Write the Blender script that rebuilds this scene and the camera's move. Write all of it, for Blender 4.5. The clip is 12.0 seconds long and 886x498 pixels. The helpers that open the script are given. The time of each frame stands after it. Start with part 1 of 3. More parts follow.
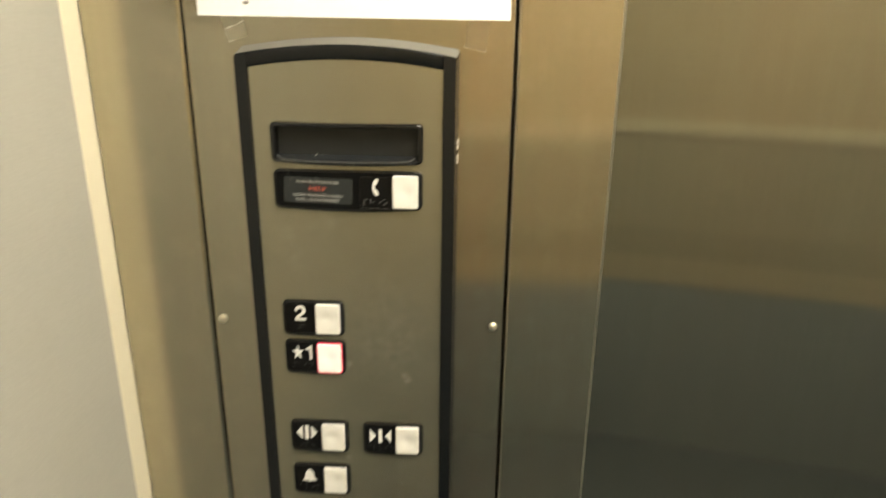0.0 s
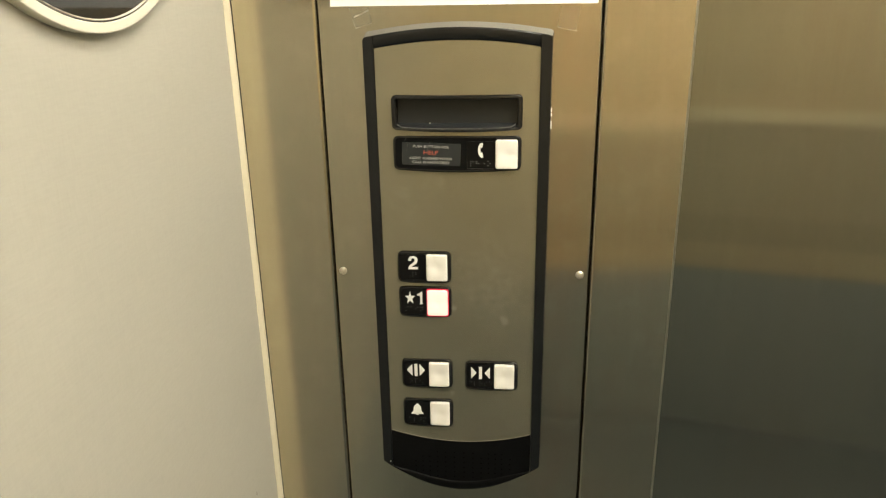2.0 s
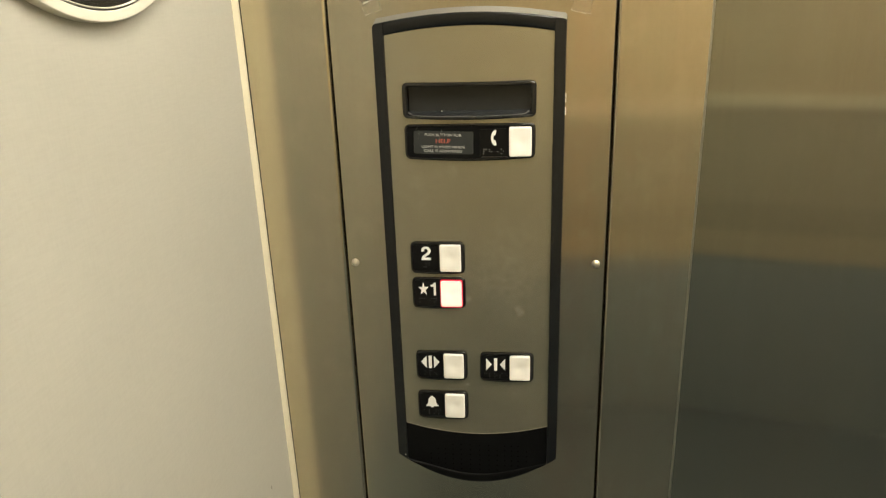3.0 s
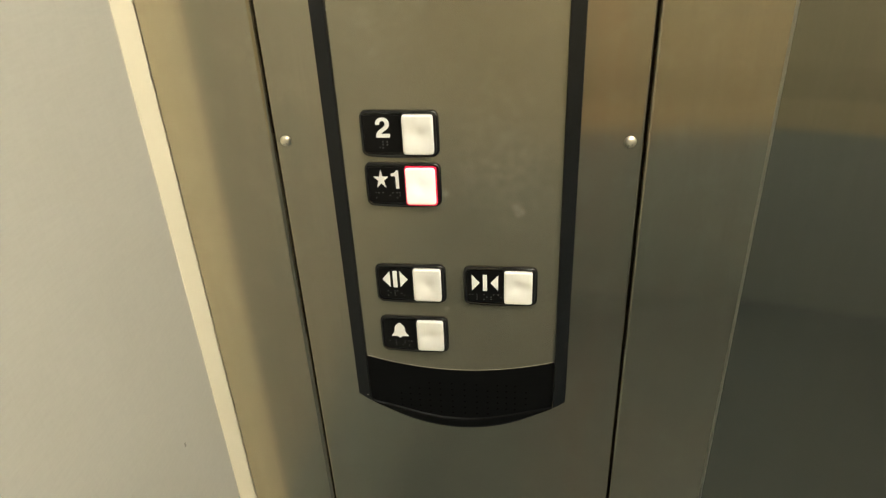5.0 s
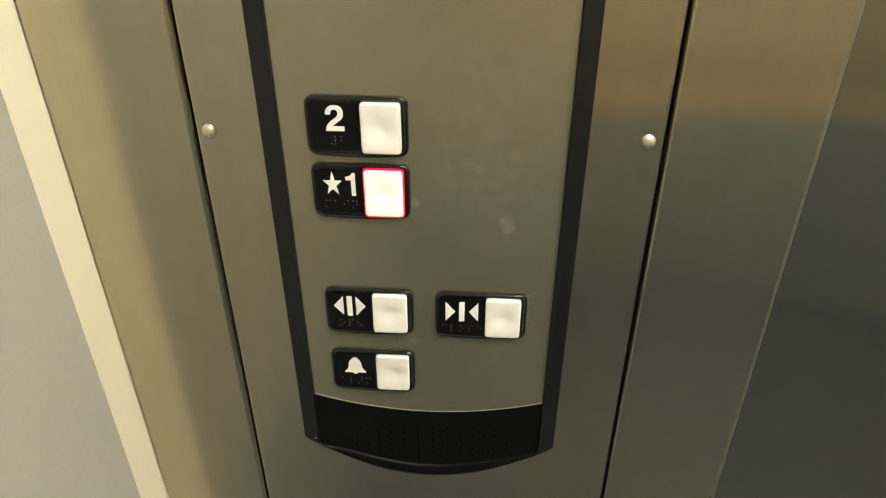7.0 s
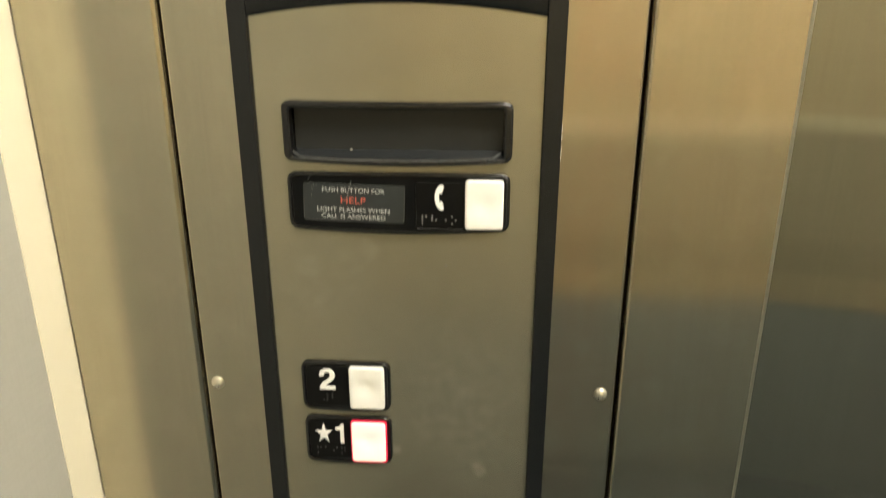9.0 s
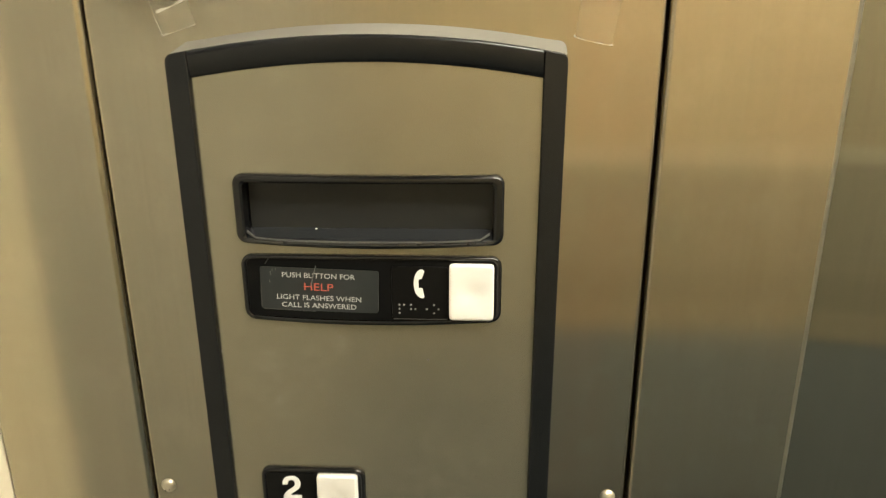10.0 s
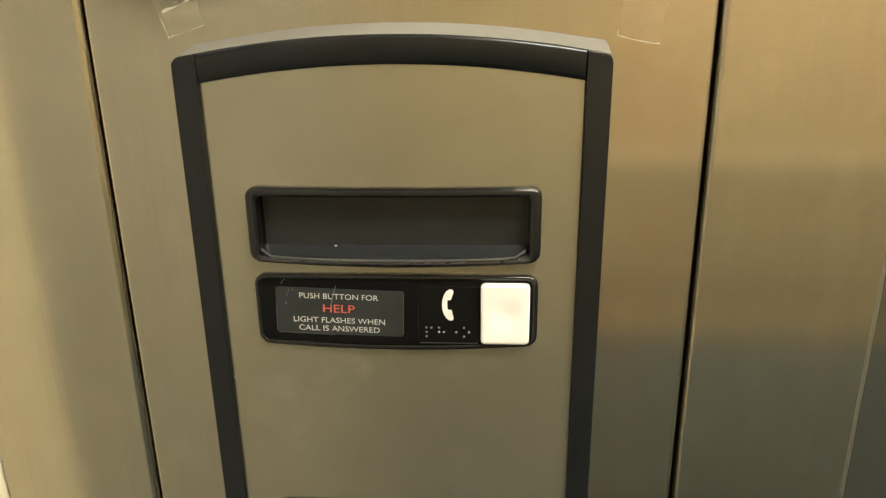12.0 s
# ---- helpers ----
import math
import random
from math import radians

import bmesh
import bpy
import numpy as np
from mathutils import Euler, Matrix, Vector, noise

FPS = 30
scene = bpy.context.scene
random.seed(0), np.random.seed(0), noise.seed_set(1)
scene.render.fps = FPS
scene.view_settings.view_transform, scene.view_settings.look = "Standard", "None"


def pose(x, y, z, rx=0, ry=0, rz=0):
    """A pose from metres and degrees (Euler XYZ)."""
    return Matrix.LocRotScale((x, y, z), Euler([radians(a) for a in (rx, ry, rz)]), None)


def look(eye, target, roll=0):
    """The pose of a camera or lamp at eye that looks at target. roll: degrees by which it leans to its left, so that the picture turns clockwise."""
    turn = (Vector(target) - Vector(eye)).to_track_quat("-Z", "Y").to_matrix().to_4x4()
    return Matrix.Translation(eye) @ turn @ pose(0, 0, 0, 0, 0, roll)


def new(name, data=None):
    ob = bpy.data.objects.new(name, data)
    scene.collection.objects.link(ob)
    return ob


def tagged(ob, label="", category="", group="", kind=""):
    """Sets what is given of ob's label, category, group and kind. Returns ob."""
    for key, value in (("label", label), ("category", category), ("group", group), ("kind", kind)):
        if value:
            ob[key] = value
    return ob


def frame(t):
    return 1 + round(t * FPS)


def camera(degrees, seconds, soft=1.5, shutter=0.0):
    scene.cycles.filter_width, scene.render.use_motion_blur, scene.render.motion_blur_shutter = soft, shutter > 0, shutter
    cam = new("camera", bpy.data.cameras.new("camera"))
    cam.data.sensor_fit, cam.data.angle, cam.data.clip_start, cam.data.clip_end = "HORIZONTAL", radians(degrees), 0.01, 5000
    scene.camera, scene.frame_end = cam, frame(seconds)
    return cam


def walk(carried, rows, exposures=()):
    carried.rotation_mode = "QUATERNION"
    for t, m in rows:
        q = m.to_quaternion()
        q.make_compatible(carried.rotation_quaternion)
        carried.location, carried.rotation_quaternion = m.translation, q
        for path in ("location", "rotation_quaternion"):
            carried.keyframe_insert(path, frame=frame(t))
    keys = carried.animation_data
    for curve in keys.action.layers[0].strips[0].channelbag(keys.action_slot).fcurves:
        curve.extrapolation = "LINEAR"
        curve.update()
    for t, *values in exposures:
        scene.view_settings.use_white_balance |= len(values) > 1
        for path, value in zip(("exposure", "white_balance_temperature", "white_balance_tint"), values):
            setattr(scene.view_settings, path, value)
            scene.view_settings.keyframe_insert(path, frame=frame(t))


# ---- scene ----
cam = camera(63.78, 12.0, soft=1.25, shutter=0.4)
PATH = [
    (0, (0.1180, -0.6769, 1.4070), (0.0399, 1.2049, 0.7339), 0.71),
    (0.2, (0.1036, -0.6981, 1.4184), (-0.0155, 1.1526, 0.6695), 0.72),
    (0.5, (0.0945, -0.7525, 1.3909), (-0.0615, 1.1112, 0.6821), 0.49),
    (1, (0.0804, -0.7947, 1.3874), (-0.0886, 1.0869, 0.7307), -1.01),
    (1.5, (0.0691, -0.8026, 1.3941), (-0.1039, 1.0789, 0.7381), 0.09),
    (2, (0.0613, -0.8005, 1.3893), (-0.1286, 1.0794, 0.7337), -1.03),
    (2.5, (0.0514, -0.7939, 1.3876), (-0.1433, 1.0800, 0.7164), -1.45),
    (3, (0.0579, -0.7890, 1.3842), (-0.1639, 1.0793, 0.7057), -2.01),
    (3.5, (0.0684, -0.7727, 1.3733), (-0.1619, 1.0855, 0.6704), -1.96),
    (3.7, (0.0620, -0.7592, 1.3633), (-0.1575, 1.0913, 0.6371), -1.83),
    (5.3, (0.0634, -0.5098, 1.2898), (-0.1751, 1.1894, 0.2623), -2.89),
    (5.5, (0.0635, -0.4919, 1.2876), (-0.1587, 1.2072, 0.2562), -2.81),
    (6, (0.0568, -0.4651, 1.2779), (-0.1215, 1.2458, 0.2577), -1.96),
    (6.5, (0.0426, -0.4334, 1.2678), (-0.0886, 1.2611, 0.2136), -0.66),
    (6.7, (0.0380, -0.4291, 1.2647), (-0.0789, 1.2621, 0.2036), -0.32),
    (8.3, (0.0414, -0.4301, 1.2844), (-0.0467, 1.2533, 0.2081), 0.28),
    (8.5, (0.0478, -0.4439, 1.3032), (-0.0548, 1.3039, 0.3363), -0.18),
    (8.7, (0.0490, -0.4483, 1.3280), (-0.0620, 1.3512, 0.4623), 0.30),
    (8.8, (0.0504, -0.4602, 1.3318), (-0.0514, 1.3890, 0.5768), 0.17),
    (9, (0.0543, -0.4624, 1.3557), (-0.0556, 1.4181, 0.6836), 0.01),
    (9.2, (0.0509, -0.4603, 1.3707), (-0.0431, 1.4293, 0.7223), -0.11),
    (9.5, (0.0537, -0.4508, 1.3767), (-0.0349, 1.4530, 0.7702), 0.07),
    (10, (0.0569, -0.3886, 1.3727), (-0.0339, 1.5102, 0.7512), -0.24),
    (10.5, (0.0473, -0.3542, 1.3627), (-0.0589, 1.5489, 0.7568), -0.30),
    (11, (0.0449, -0.3430, 1.3655), (-0.0702, 1.5516, 0.7351), -0.43),
    (11.5, (0.0451, -0.3567, 1.3732), (-0.0800, 1.5391, 0.7484), -0.54),
    (12, (0.0447, -0.3570, 1.3718), (-0.0714, 1.5403, 0.7499), -0.77),
]
walk(cam, [(t, look(eye, target, roll)) for t, eye, target, roll in PATH],
     ((0, -0.10, 6560, 10.5), (0.5, -0.02, 6560, 10.5), (1.5, -0.05, 6560, 10.5), (2.5, -0.12, 6560, 10.5), (3.5, -0.12, 6560, 10.5), (5.5, 0.0, 6300, 9.5), (6.7, 0.0, 6250, 9.5),
      (8.5, 0.05, 6300, 9.5), (9.5, 0.02, 6500, 10.5), (11, -0.03, 6560, 12), (12, 0.0, 6560, 12)))

# ---- world and light: a closed lift car, lit by two flush panels in its ceiling ----
world = bpy.data.worlds.new("world")
scene.world = world
world.use_nodes = True
world.node_tree.nodes["Background"].inputs[0].default_value = (0.9, 0.95, 1.0, 1)
world.node_tree.nodes["Background"].inputs[1].default_value = 0.01
LAMP_COLOUR, LAMP_STRENGTH = (1.0, 0.94, 0.80), 36.5


# ---- materials ----
def material(name, colour, rough=0.5, metal=0.0, **more):
    m = bpy.data.materials.new(name)
    m.use_nodes = True
    b = m.node_tree.nodes["Principled BSDF"]
    b.inputs["Base Color"].default_value = (*colour, 1)
    b.inputs["Roughness"].default_value = rough
    b.inputs["Metallic"].default_value = metal
    for key, value in more.items():
        b.inputs[key.replace("_", " ")].default_value = value
    return m


def node(m, kind, **settings):
    n = m.node_tree.nodes.new(kind)
    for key, value in settings.items():
        if key == "operation":
            n.operation = value
        elif key == "data_type":
            n.data_type = value
        else:
            n.inputs[key].default_value = value
    return n


def link(m, a, b):
    m.node_tree.links.new(a, b)


def bsdf(m):
    return m.node_tree.nodes["Principled BSDF"]


def grain(m, scale, stretch=(1, 1, 1), detail=3.0, rough=0.6):
    """A noise in metres of the object's own space, stretched by axis."""
    tc, mp = node(m, "ShaderNodeTexCoord"), node(m, "ShaderNodeMapping")
    mp.inputs["Scale"].default_value = stretch
    ns = node(m, "ShaderNodeTexNoise", Scale=scale, Detail=detail, Roughness=rough)
    link(m, tc.outputs["Object"], mp.inputs["Vector"])
    link(m, mp.outputs["Vector"], ns.inputs["Vector"])
    return ns.outputs["Fac"]


def spread(m, fac, low, high, a=0.3, b=0.7):
    """Maps a noise from a..b to low..high."""
    r = node(m, "ShaderNodeMapRange")
    for key, value in (("From Min", a), ("From Max", b), ("To Min", low), ("To Max", high)):
        r.inputs[key].default_value = value
    link(m, fac, r.inputs["Value"])
    return r.outputs["Result"]


def blend(m, fac, one, two):
    x = node(m, "ShaderNodeMix", data_type="RGBA")
    for value, socket in ((one, x.inputs[6]), (two, x.inputs[7])):
        if isinstance(value, tuple):
            socket.default_value = (*value, 1)
        else:
            link(m, value, socket)
    link(m, fac, x.inputs[0])
    return x.outputs[2]


def times(m, one, two):
    x = node(m, "ShaderNodeMath", operation="MULTIPLY")
    link(m, one, x.inputs[0])
    link(m, two, x.inputs[1])
    return x.outputs[0]


def relief(m, fac, strength, distance):
    b = node(m, "ShaderNodeBump", Strength=strength, Distance=distance)
    link(m, fac, b.inputs["Height"])
    link(m, b.outputs["Normal"], bsdf(m).inputs["Normal"])


def brushed_steel(name, colour, rough, aniso, comb=0.0, metal=1.0, tint=1.0):
    """Upright brushing: sharp up and down, spread sideways."""
    m = material(name, colour, rough, metal)
    bsdf(m).inputs["Anisotropic"].default_value = aniso
    way = node(m, "ShaderNodeCombineXYZ", X=1.0)
    link(m, way.outputs[0], bsdf(m).inputs["Tangent"])
    hair = grain(m, 420, (1, 1, 0.01), 2.0)
    cloud = grain(m, 6, (1, 1, 0.5), 3.0)
    link(m, spread(m, cloud, rough - 0.012, rough + 0.012), bsdf(m).inputs["Roughness"])
    if comb:
        relief(m, grain(m, 700, (1, 1, 0.004), 1.0), 1.0, comb)
    tone = blend(m, spread(m, hair, 0, 0.24), colour, tuple(c * 0.75 for c in colour))
    cross = grain(m, 330, (0.02, 1, 1), 2.0)
    tone = blend(m, spread(m, cross, 0, 0.17), tone, tuple(c * 0.78 for c in colour))
    # cool smears along the brushing; browner towards the door side, partly a painted reflection
    toward = node(m, "ShaderNodeSeparateXYZ")
    link(m, node(m, "ShaderNodeTexCoord").outputs["Object"], toward.inputs[0])
    side = times(m, spread(m, toward.outputs["X"], 0, tint, 0.04, 0.115), spread(m, toward.outputs["X"], 1, 0.4, 0.13, 0.20))
    brown, cool, smear = grain(m, 11, (1, 1, 0.3), 3.0), grain(m, 16, (1, 1, 0.55), 4.0), grain(m, 55, (1, 1, 0.12), 4.0)
    tone = blend(m, times(m, side, spread(m, brown, 0.5, 1.0, 0.36, 0.62)), tone, (colour[0] * 1.02, colour[1] * 0.895, colour[2] * 0.855))
    tone = blend(m, spread(m, cool, 0, 0.6 * tint, 0.48, 0.72), tone, (colour[0] * 0.88, colour[1] * 0.94, colour[2] * 0.94))
    tone = blend(m, spread(m, smear, 0, 0.25, 0.46, 0.75), tone, tuple(c * 1.13 for c in colour))
    # faint finger marks
    marks = grain(m, 34, (1, 1, 0.8), 4.0, 0.65)
    tone = blend(m, spread(m, marks, 0, 0.4 * tint, 0.5, 0.72), tone, tuple(c * 1.16 for c in colour))
    link(m, tone, bsdf(m).inputs["Base Color"])
    return m


STEEL = brushed_steel("brushed steel", (0.434, 0.401, 0.317), 0.155, 0.91, 0.00002)
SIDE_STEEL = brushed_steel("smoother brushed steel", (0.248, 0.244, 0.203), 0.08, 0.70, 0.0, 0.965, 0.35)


def faceplate_metal():
    """Satin bronze-grey metal: fine tooth, hazy wear, a few pale scuffs, wide patches painted brighter."""
    m = material("satin bronze metal", (0.29, 0.27, 0.205), 0.25, 0.82)
    fine, haze = grain(m, 600, (1, 1, 0.5), 2.0), grain(m, 14, (1, 1, 1), 5.0)
    tone = blend(m, spread(m, haze, 0, 1), (0.296, 0.277, 0.205), (0.341, 0.314, 0.235))
    cloud = grain(m, 38, (1, 1, 1), 5.0, 0.65)
    tone = blend(m, spread(m, cloud, 0, 0.35, 0.46, 0.72), tone, (0.388, 0.370, 0.272))
    tone = blend(m, spread(m, fine, 0, 0.2), tone, (0.216, 0.196, 0.138))
    wipe = grain(m, 320, (0.35, 1, 1), 3.0)
    tone = blend(m, spread(m, wipe, 0, 0.07, 0.45, 0.7), tone, (0.44, 0.418, 0.315))
    tc = node(m, "ShaderNodeTexCoord")
    patch = grain(m, 110, (1, 1, 1), 3.0)
    # wide patches are hazy wear plus brightness painted in on the better lit right
    for x, z, size, power in ((0.0545, 1.0320, 0.0075, 1.0), (0.0570, 1.0290, 0.0060, 1.0), (-0.0045, 1.0461, 0.0050, 0.9), (-0.0085, 0.9310, 0.0040, 0.9), (0.040, 1.105, 0.055, 0.32),
                              (0.048, 1.055, 0.055, 0.38), (0.046, 0.922, 0.020, 0.3), (0.053, 0.938, 0.020, 0.2), (0.015, 1.075, 0.050, 0.16), (-0.04, 1.185, 0.05, 0.12), (-0.059, 1.185, 0.013, 0.3), (-0.055, 1.162, 0.015, 0.25), (-0.018, 1.200, 0.010, 0.35)):
        far = node(m, "ShaderNodeVectorMath", operation="DISTANCE")
        link(m, tc.outputs["Object"], far.inputs[0])
        far.inputs[1].default_value = (x, -0.0284, z)
        near = spread(m, far.outputs["Value"], power, 0, 0, size)
        tone = blend(m, times(m, near, spread(m, patch, 0.25, 1, 0.40, 0.68)), tone, (0.66, 0.62, 0.51) if size < 0.01 else (0.54, 0.505, 0.405))
    link(m, tone, bsdf(m).inputs["Base Color"])
    link(m, spread(m, haze, 0.205, 0.245), bsdf(m).inputs["Roughness"])
    return m


def black_plastic(name, colour, rough, shine=0.3):
    m = material(name, colour, rough)
    dust = grain(m, 35, (1, 1, 1), 4.0, 0.6)
    link(m, blend(m, spread(m, dust, 0, 0.5, 0.5, 0.8), colour, tuple(c * 1.6 + 0.003 for c in colour)), bsdf(m).inputs["Base Color"])
    bsdf(m).inputs["Specular IOR Level"].default_value = shine
    return m


def painted(name, one, two, rough, weave=0.05):
    """Laminate or paint: a fine cross grain over slow blotches."""
    m = material(name, one, rough)
    across, down = grain(m, 500, (1, 0.15, 1), 3.0), grain(m, 500, (1, 1, 0.15), 3.0)
    blotch = grain(m, 9, (1, 1, 1), 4.0)
    tone = blend(m, spread(m, blotch, 0, 1), one, two)
    tone = blend(m, spread(m, across, 0, weave * 4), tone, tuple(c * 0.75 for c in one))
    tone = blend(m, spread(m, down, 0, weave * 4), tone, tuple(min(1, c * 1.2) for c in one))
    link(m, tone, bsdf(m).inputs["Base Color"])
    link(m, spread(m, blotch, rough - 0.05, rough + 0.08), bsdf(m).inputs["Roughness"])
    relief(m, across, 0.1, 0.0002)
    return m


FACE = faceplate_metal()
BLACK = black_plastic("black satin plastic", (0.0057, 0.0064, 0.0069), 0.23, 0.36)
CAP = black_plastic("black speaker plastic", (0.0024, 0.0025, 0.0026), 0.42, 0.10)
PIN = material("dark pinhole", (0.001, 0.001, 0.001), 0.9, 0.0, Specular_IOR_Level=0.03)
SIGN = black_plastic("black sign film", (0.003, 0.003, 0.003), 0.3, 0.16)
BEZEL = black_plastic("black button bezel", (0.0026, 0.0029, 0.0033), 0.16, 0.5)
LEDGE = black_plastic("glossy black ledge", (0.0155, 0.0168, 0.0176), 0.17, 0.6)
LIP = black_plastic("black lip, lightened highlight", (0.05, 0.05, 0.046), 0.30, 1.0)
INSERT = black_plastic("dull black insert", (0.0024, 0.0026, 0.0028), 0.45, 0.12)
FILM = black_plastic("grey label film", (0.0195, 0.0225, 0.0222), 0.35)
SMOKED = black_plastic("smoked display glass", (0.0152, 0.0162, 0.0158), 0.38)
DOT = material("worn braille dots", (0.055, 0.055, 0.053), 0.3)
SCRATCH = material("fine scratch", (0.10, 0.10, 0.095), 0.5)
BRIGHT_DOT = material("bright braille dots", (0.20, 0.20, 0.19), 0.3)
DUST = painted("settled dust", (0.115, 0.110, 0.092), (0.165, 0.158, 0.132), 0.7, 0.02)
WHITE_INK = material("white ink", (0.74, 0.74, 0.71), 0.5)
GREY_INK = material("pale grey ink", (0.42, 0.425, 0.41), 0.5)
RED_INK = material("red ink", (0.45, 0.088, 0.058), 0.5)
LAMINATE = painted("beige laminate", (0.37, 0.358, 0.306), (0.398, 0.385, 0.332), 0.5, 0.05)
TAN = painted("tan laminate", (0.545, 0.450, 0.284), (0.585, 0.485, 0.312), 0.42, 0.06)
LOW_TAN = painted("greyer tan laminate", (0.432, 0.384, 0.266), (0.465, 0.414, 0.288), 0.42, 0.06)
BAND = painted("darker tan laminate", (0.395, 0.350, 0.241), (0.425, 0.377, 0.260), 0.42, 0.06)
STRIP = painted("light tan laminate", (0.475, 0.415, 0.278), (0.510, 0.445, 0.302), 0.42, 0.06)
DARK_BASE = painted("dark grey laminate", (0.272, 0.304, 0.298), (0.292, 0.322, 0.314), 0.5, 0.05)
FLOOR = painted("dark grey rubber floor", (0.083, 0.098, 0.098), (0.095, 0.110, 0.109), 0.6, 0.1)
CREAM = painted("cream enamel", (0.87, 0.80, 0.61), (0.89, 0.82, 0.64), 0.4, 0.01)
CEILING = painted("white ceiling paint", (0.72, 0.70, 0.64), (0.76, 0.74, 0.68), 0.6, 0.03)
RIM = painted("ivory moulding", (0.60, 0.575, 0.485), (0.63, 0.605, 0.515), 0.35, 0.01)
GASKET = material("dark rubber", (0.012, 0.012, 0.012), 0.6)
DARK_GLASS = material("dark glossy glass", (0.012, 0.013, 0.013), 0.06, 0.0)
GAP = material("dark void", (0.008, 0.008, 0.008), 0.8)
PAPER = painted("white paper", (0.85, 0.85, 0.83), (0.87, 0.87, 0.85), 0.7, 0.01)
PENCIL = material("grey smudge", (0.20, 0.19, 0.17), 0.8)
CHROME = material("dull screw steel", (0.64, 0.60, 0.49), 0.36, 0.9)
EDGE = material("bare plate edge", (0.20, 0.185, 0.14), 0.5, 0.5)
SHINE_AND_NICK = material("fold highlight and nick steel", (0.300, 0.285, 0.235), 0.36, 0.9)
CHIP = material("bare chipped edge", (0.8, 0.76, 0.66), 0.4)
RAIL = material("pale anodised rail", (0.68, 0.60, 0.42), 0.5, 0.0)


def push_white(name, glow=None):
    """Milky push-button plastic; the lamp behind a called floor shines through."""
    m = material(name, (0.74, 0.73, 0.68), 0.36, 0.0, Coat_Weight=0.12, Coat_Roughness=0.2)
    dirt = grain(m, 90, (1, 1, 1), 4.0)
    link(m, blend(m, spread(m, dirt, 0, 0.3, 0.5, 0.75), (0.74, 0.73, 0.68), (0.60, 0.575, 0.505)), bsdf(m).inputs["Base Color"])
    if glow:
        bsdf(m).inputs["Emission Color"].default_value = (*glow[0], 1)
        bsdf(m).inputs["Emission Strength"].default_value = glow[1]
    return m


BUTTON = push_white("milky button")
LIT_BUTTON = push_white("lit milky button", ((1.0, 0.50, 0.47), 0.55))
HALO = material("red lamp halo", (0.35, 0.004, 0.02), 0.4)
bsdf(HALO).inputs["Emission Color"].default_value = (1.0, 0.004, 0.06, 1)
bsdf(HALO).inputs["Emission Strength"].default_value = 0.65
GLOW = material("lamp diffuser", (0.9, 0.88, 0.82), 0.5)
bsdf(GLOW).inputs["Emission Color"].default_value = (*LAMP_COLOUR, 1)
bsdf(GLOW).inputs["Emission Strength"].default_value = LAMP_STRENGTH
TAPE = material("clear tape", (0.80, 0.76, 0.66), 0.25, 0.0, Alpha=0.006)
RESIDUE = material("dried tape edge", (0.85, 0.80, 0.68), 0.5, 0.0, Alpha=0.32)


# ---- mesh helpers ----
def narrow(me, p):
    """A strip less than about 3 mm wide, as along a rounded edge."""
    vs = [me.vertices[i].co for i in p.vertices]
    return 2 * p.area / sum((vs[i] - vs[i - 1]).length for i in range(len(vs))) < 0.003


def mesh_object(name, bm, mat, smooth=True):
    bmesh.ops.recalc_face_normals(bm, faces=bm.faces)
    me = bpy.data.meshes.new(name)
    bm.to_mesh(me)
    bm.free()
    me.materials.append(mat)
    if smooth:
        me.polygons.foreach_set("use_smooth", [True] * len(me.polygons))
        me.set_sharp_from_angle(angle=radians(38))
        # rounded edges shade smoothly, wide faces stay flat
        me.polygons.foreach_set("use_smooth", [max(map(abs, p.normal)) < 0.99999 and (p.area < 6e-4 or narrow(me, p)) for p in me.polygons])
    return new(name, me)


def part(name, bm, mat, parent, label=""):
    ob = mesh_object(name, bm, mat)
    ob.parent = parent
    return tagged(ob, label)


def box(x0, x1, y0, y1, z0, z1, bevel=0.0, segments=2):
    bm = bmesh.new()
    bmesh.ops.create_cube(bm, size=1)
    bmesh.ops.scale(bm, vec=(x1 - x0, y1 - y0, z1 - z0), verts=bm.verts)
    bmesh.ops.translate(bm, vec=((x0 + x1) / 2, (y0 + y1) / 2, (z0 + z1) / 2), verts=bm.verts)
    if bevel:
        bmesh.ops.bevel(bm, geom=bm.edges[:], offset=bevel, segments=segments, affect="EDGES", profile=0.5)
    return bm


def slab(outline, y_back, y_front, bevel=0.0, segments=2, holes=()):
    """A flat piece cut to an outline of (x, z), from y_back to y_front, with its front edges rounded."""
    bm = bmesh.new()
    loops = []
    for ring in (outline, *holes):
        vs = [bm.verts.new((x, y_front, z)) for x, z in ring]
        loops += [bm.edges.new((vs[i], vs[i - 1])) for i in range(len(vs))]
    if holes:
        bmesh.ops.triangle_fill(bm, edges=loops, use_beauty=True)
    else:
        bm.faces.new(bm.verts[:])
    front = bm.faces[:]
    made = bmesh.ops.extrude_face_region(bm, geom=front, use_keep_orig=True)
    moved = [v for v in made["geom"] if isinstance(v, bmesh.types.BMVert)]
    for v in moved:
        v.co.y = y_back
    if bevel:
        rim = [e for e in bm.edges if all(abs(v.co.y - y_front) < 1e-7 for v in e.verts)
               and any(abs(f.normal.y) < 0.5 or all(abs(w.co.y - y_front) > 1e-7 or w in e.verts for w in f.verts) for f in e.link_faces)
               and any(any(abs(w.co.y - y_back) < 1e-7 for w in f.verts) for f in e.link_faces)]
        bmesh.ops.bevel(bm, geom=rim, offset=bevel, segments=segments, affect="EDGES", profile=0.5)
    return bm


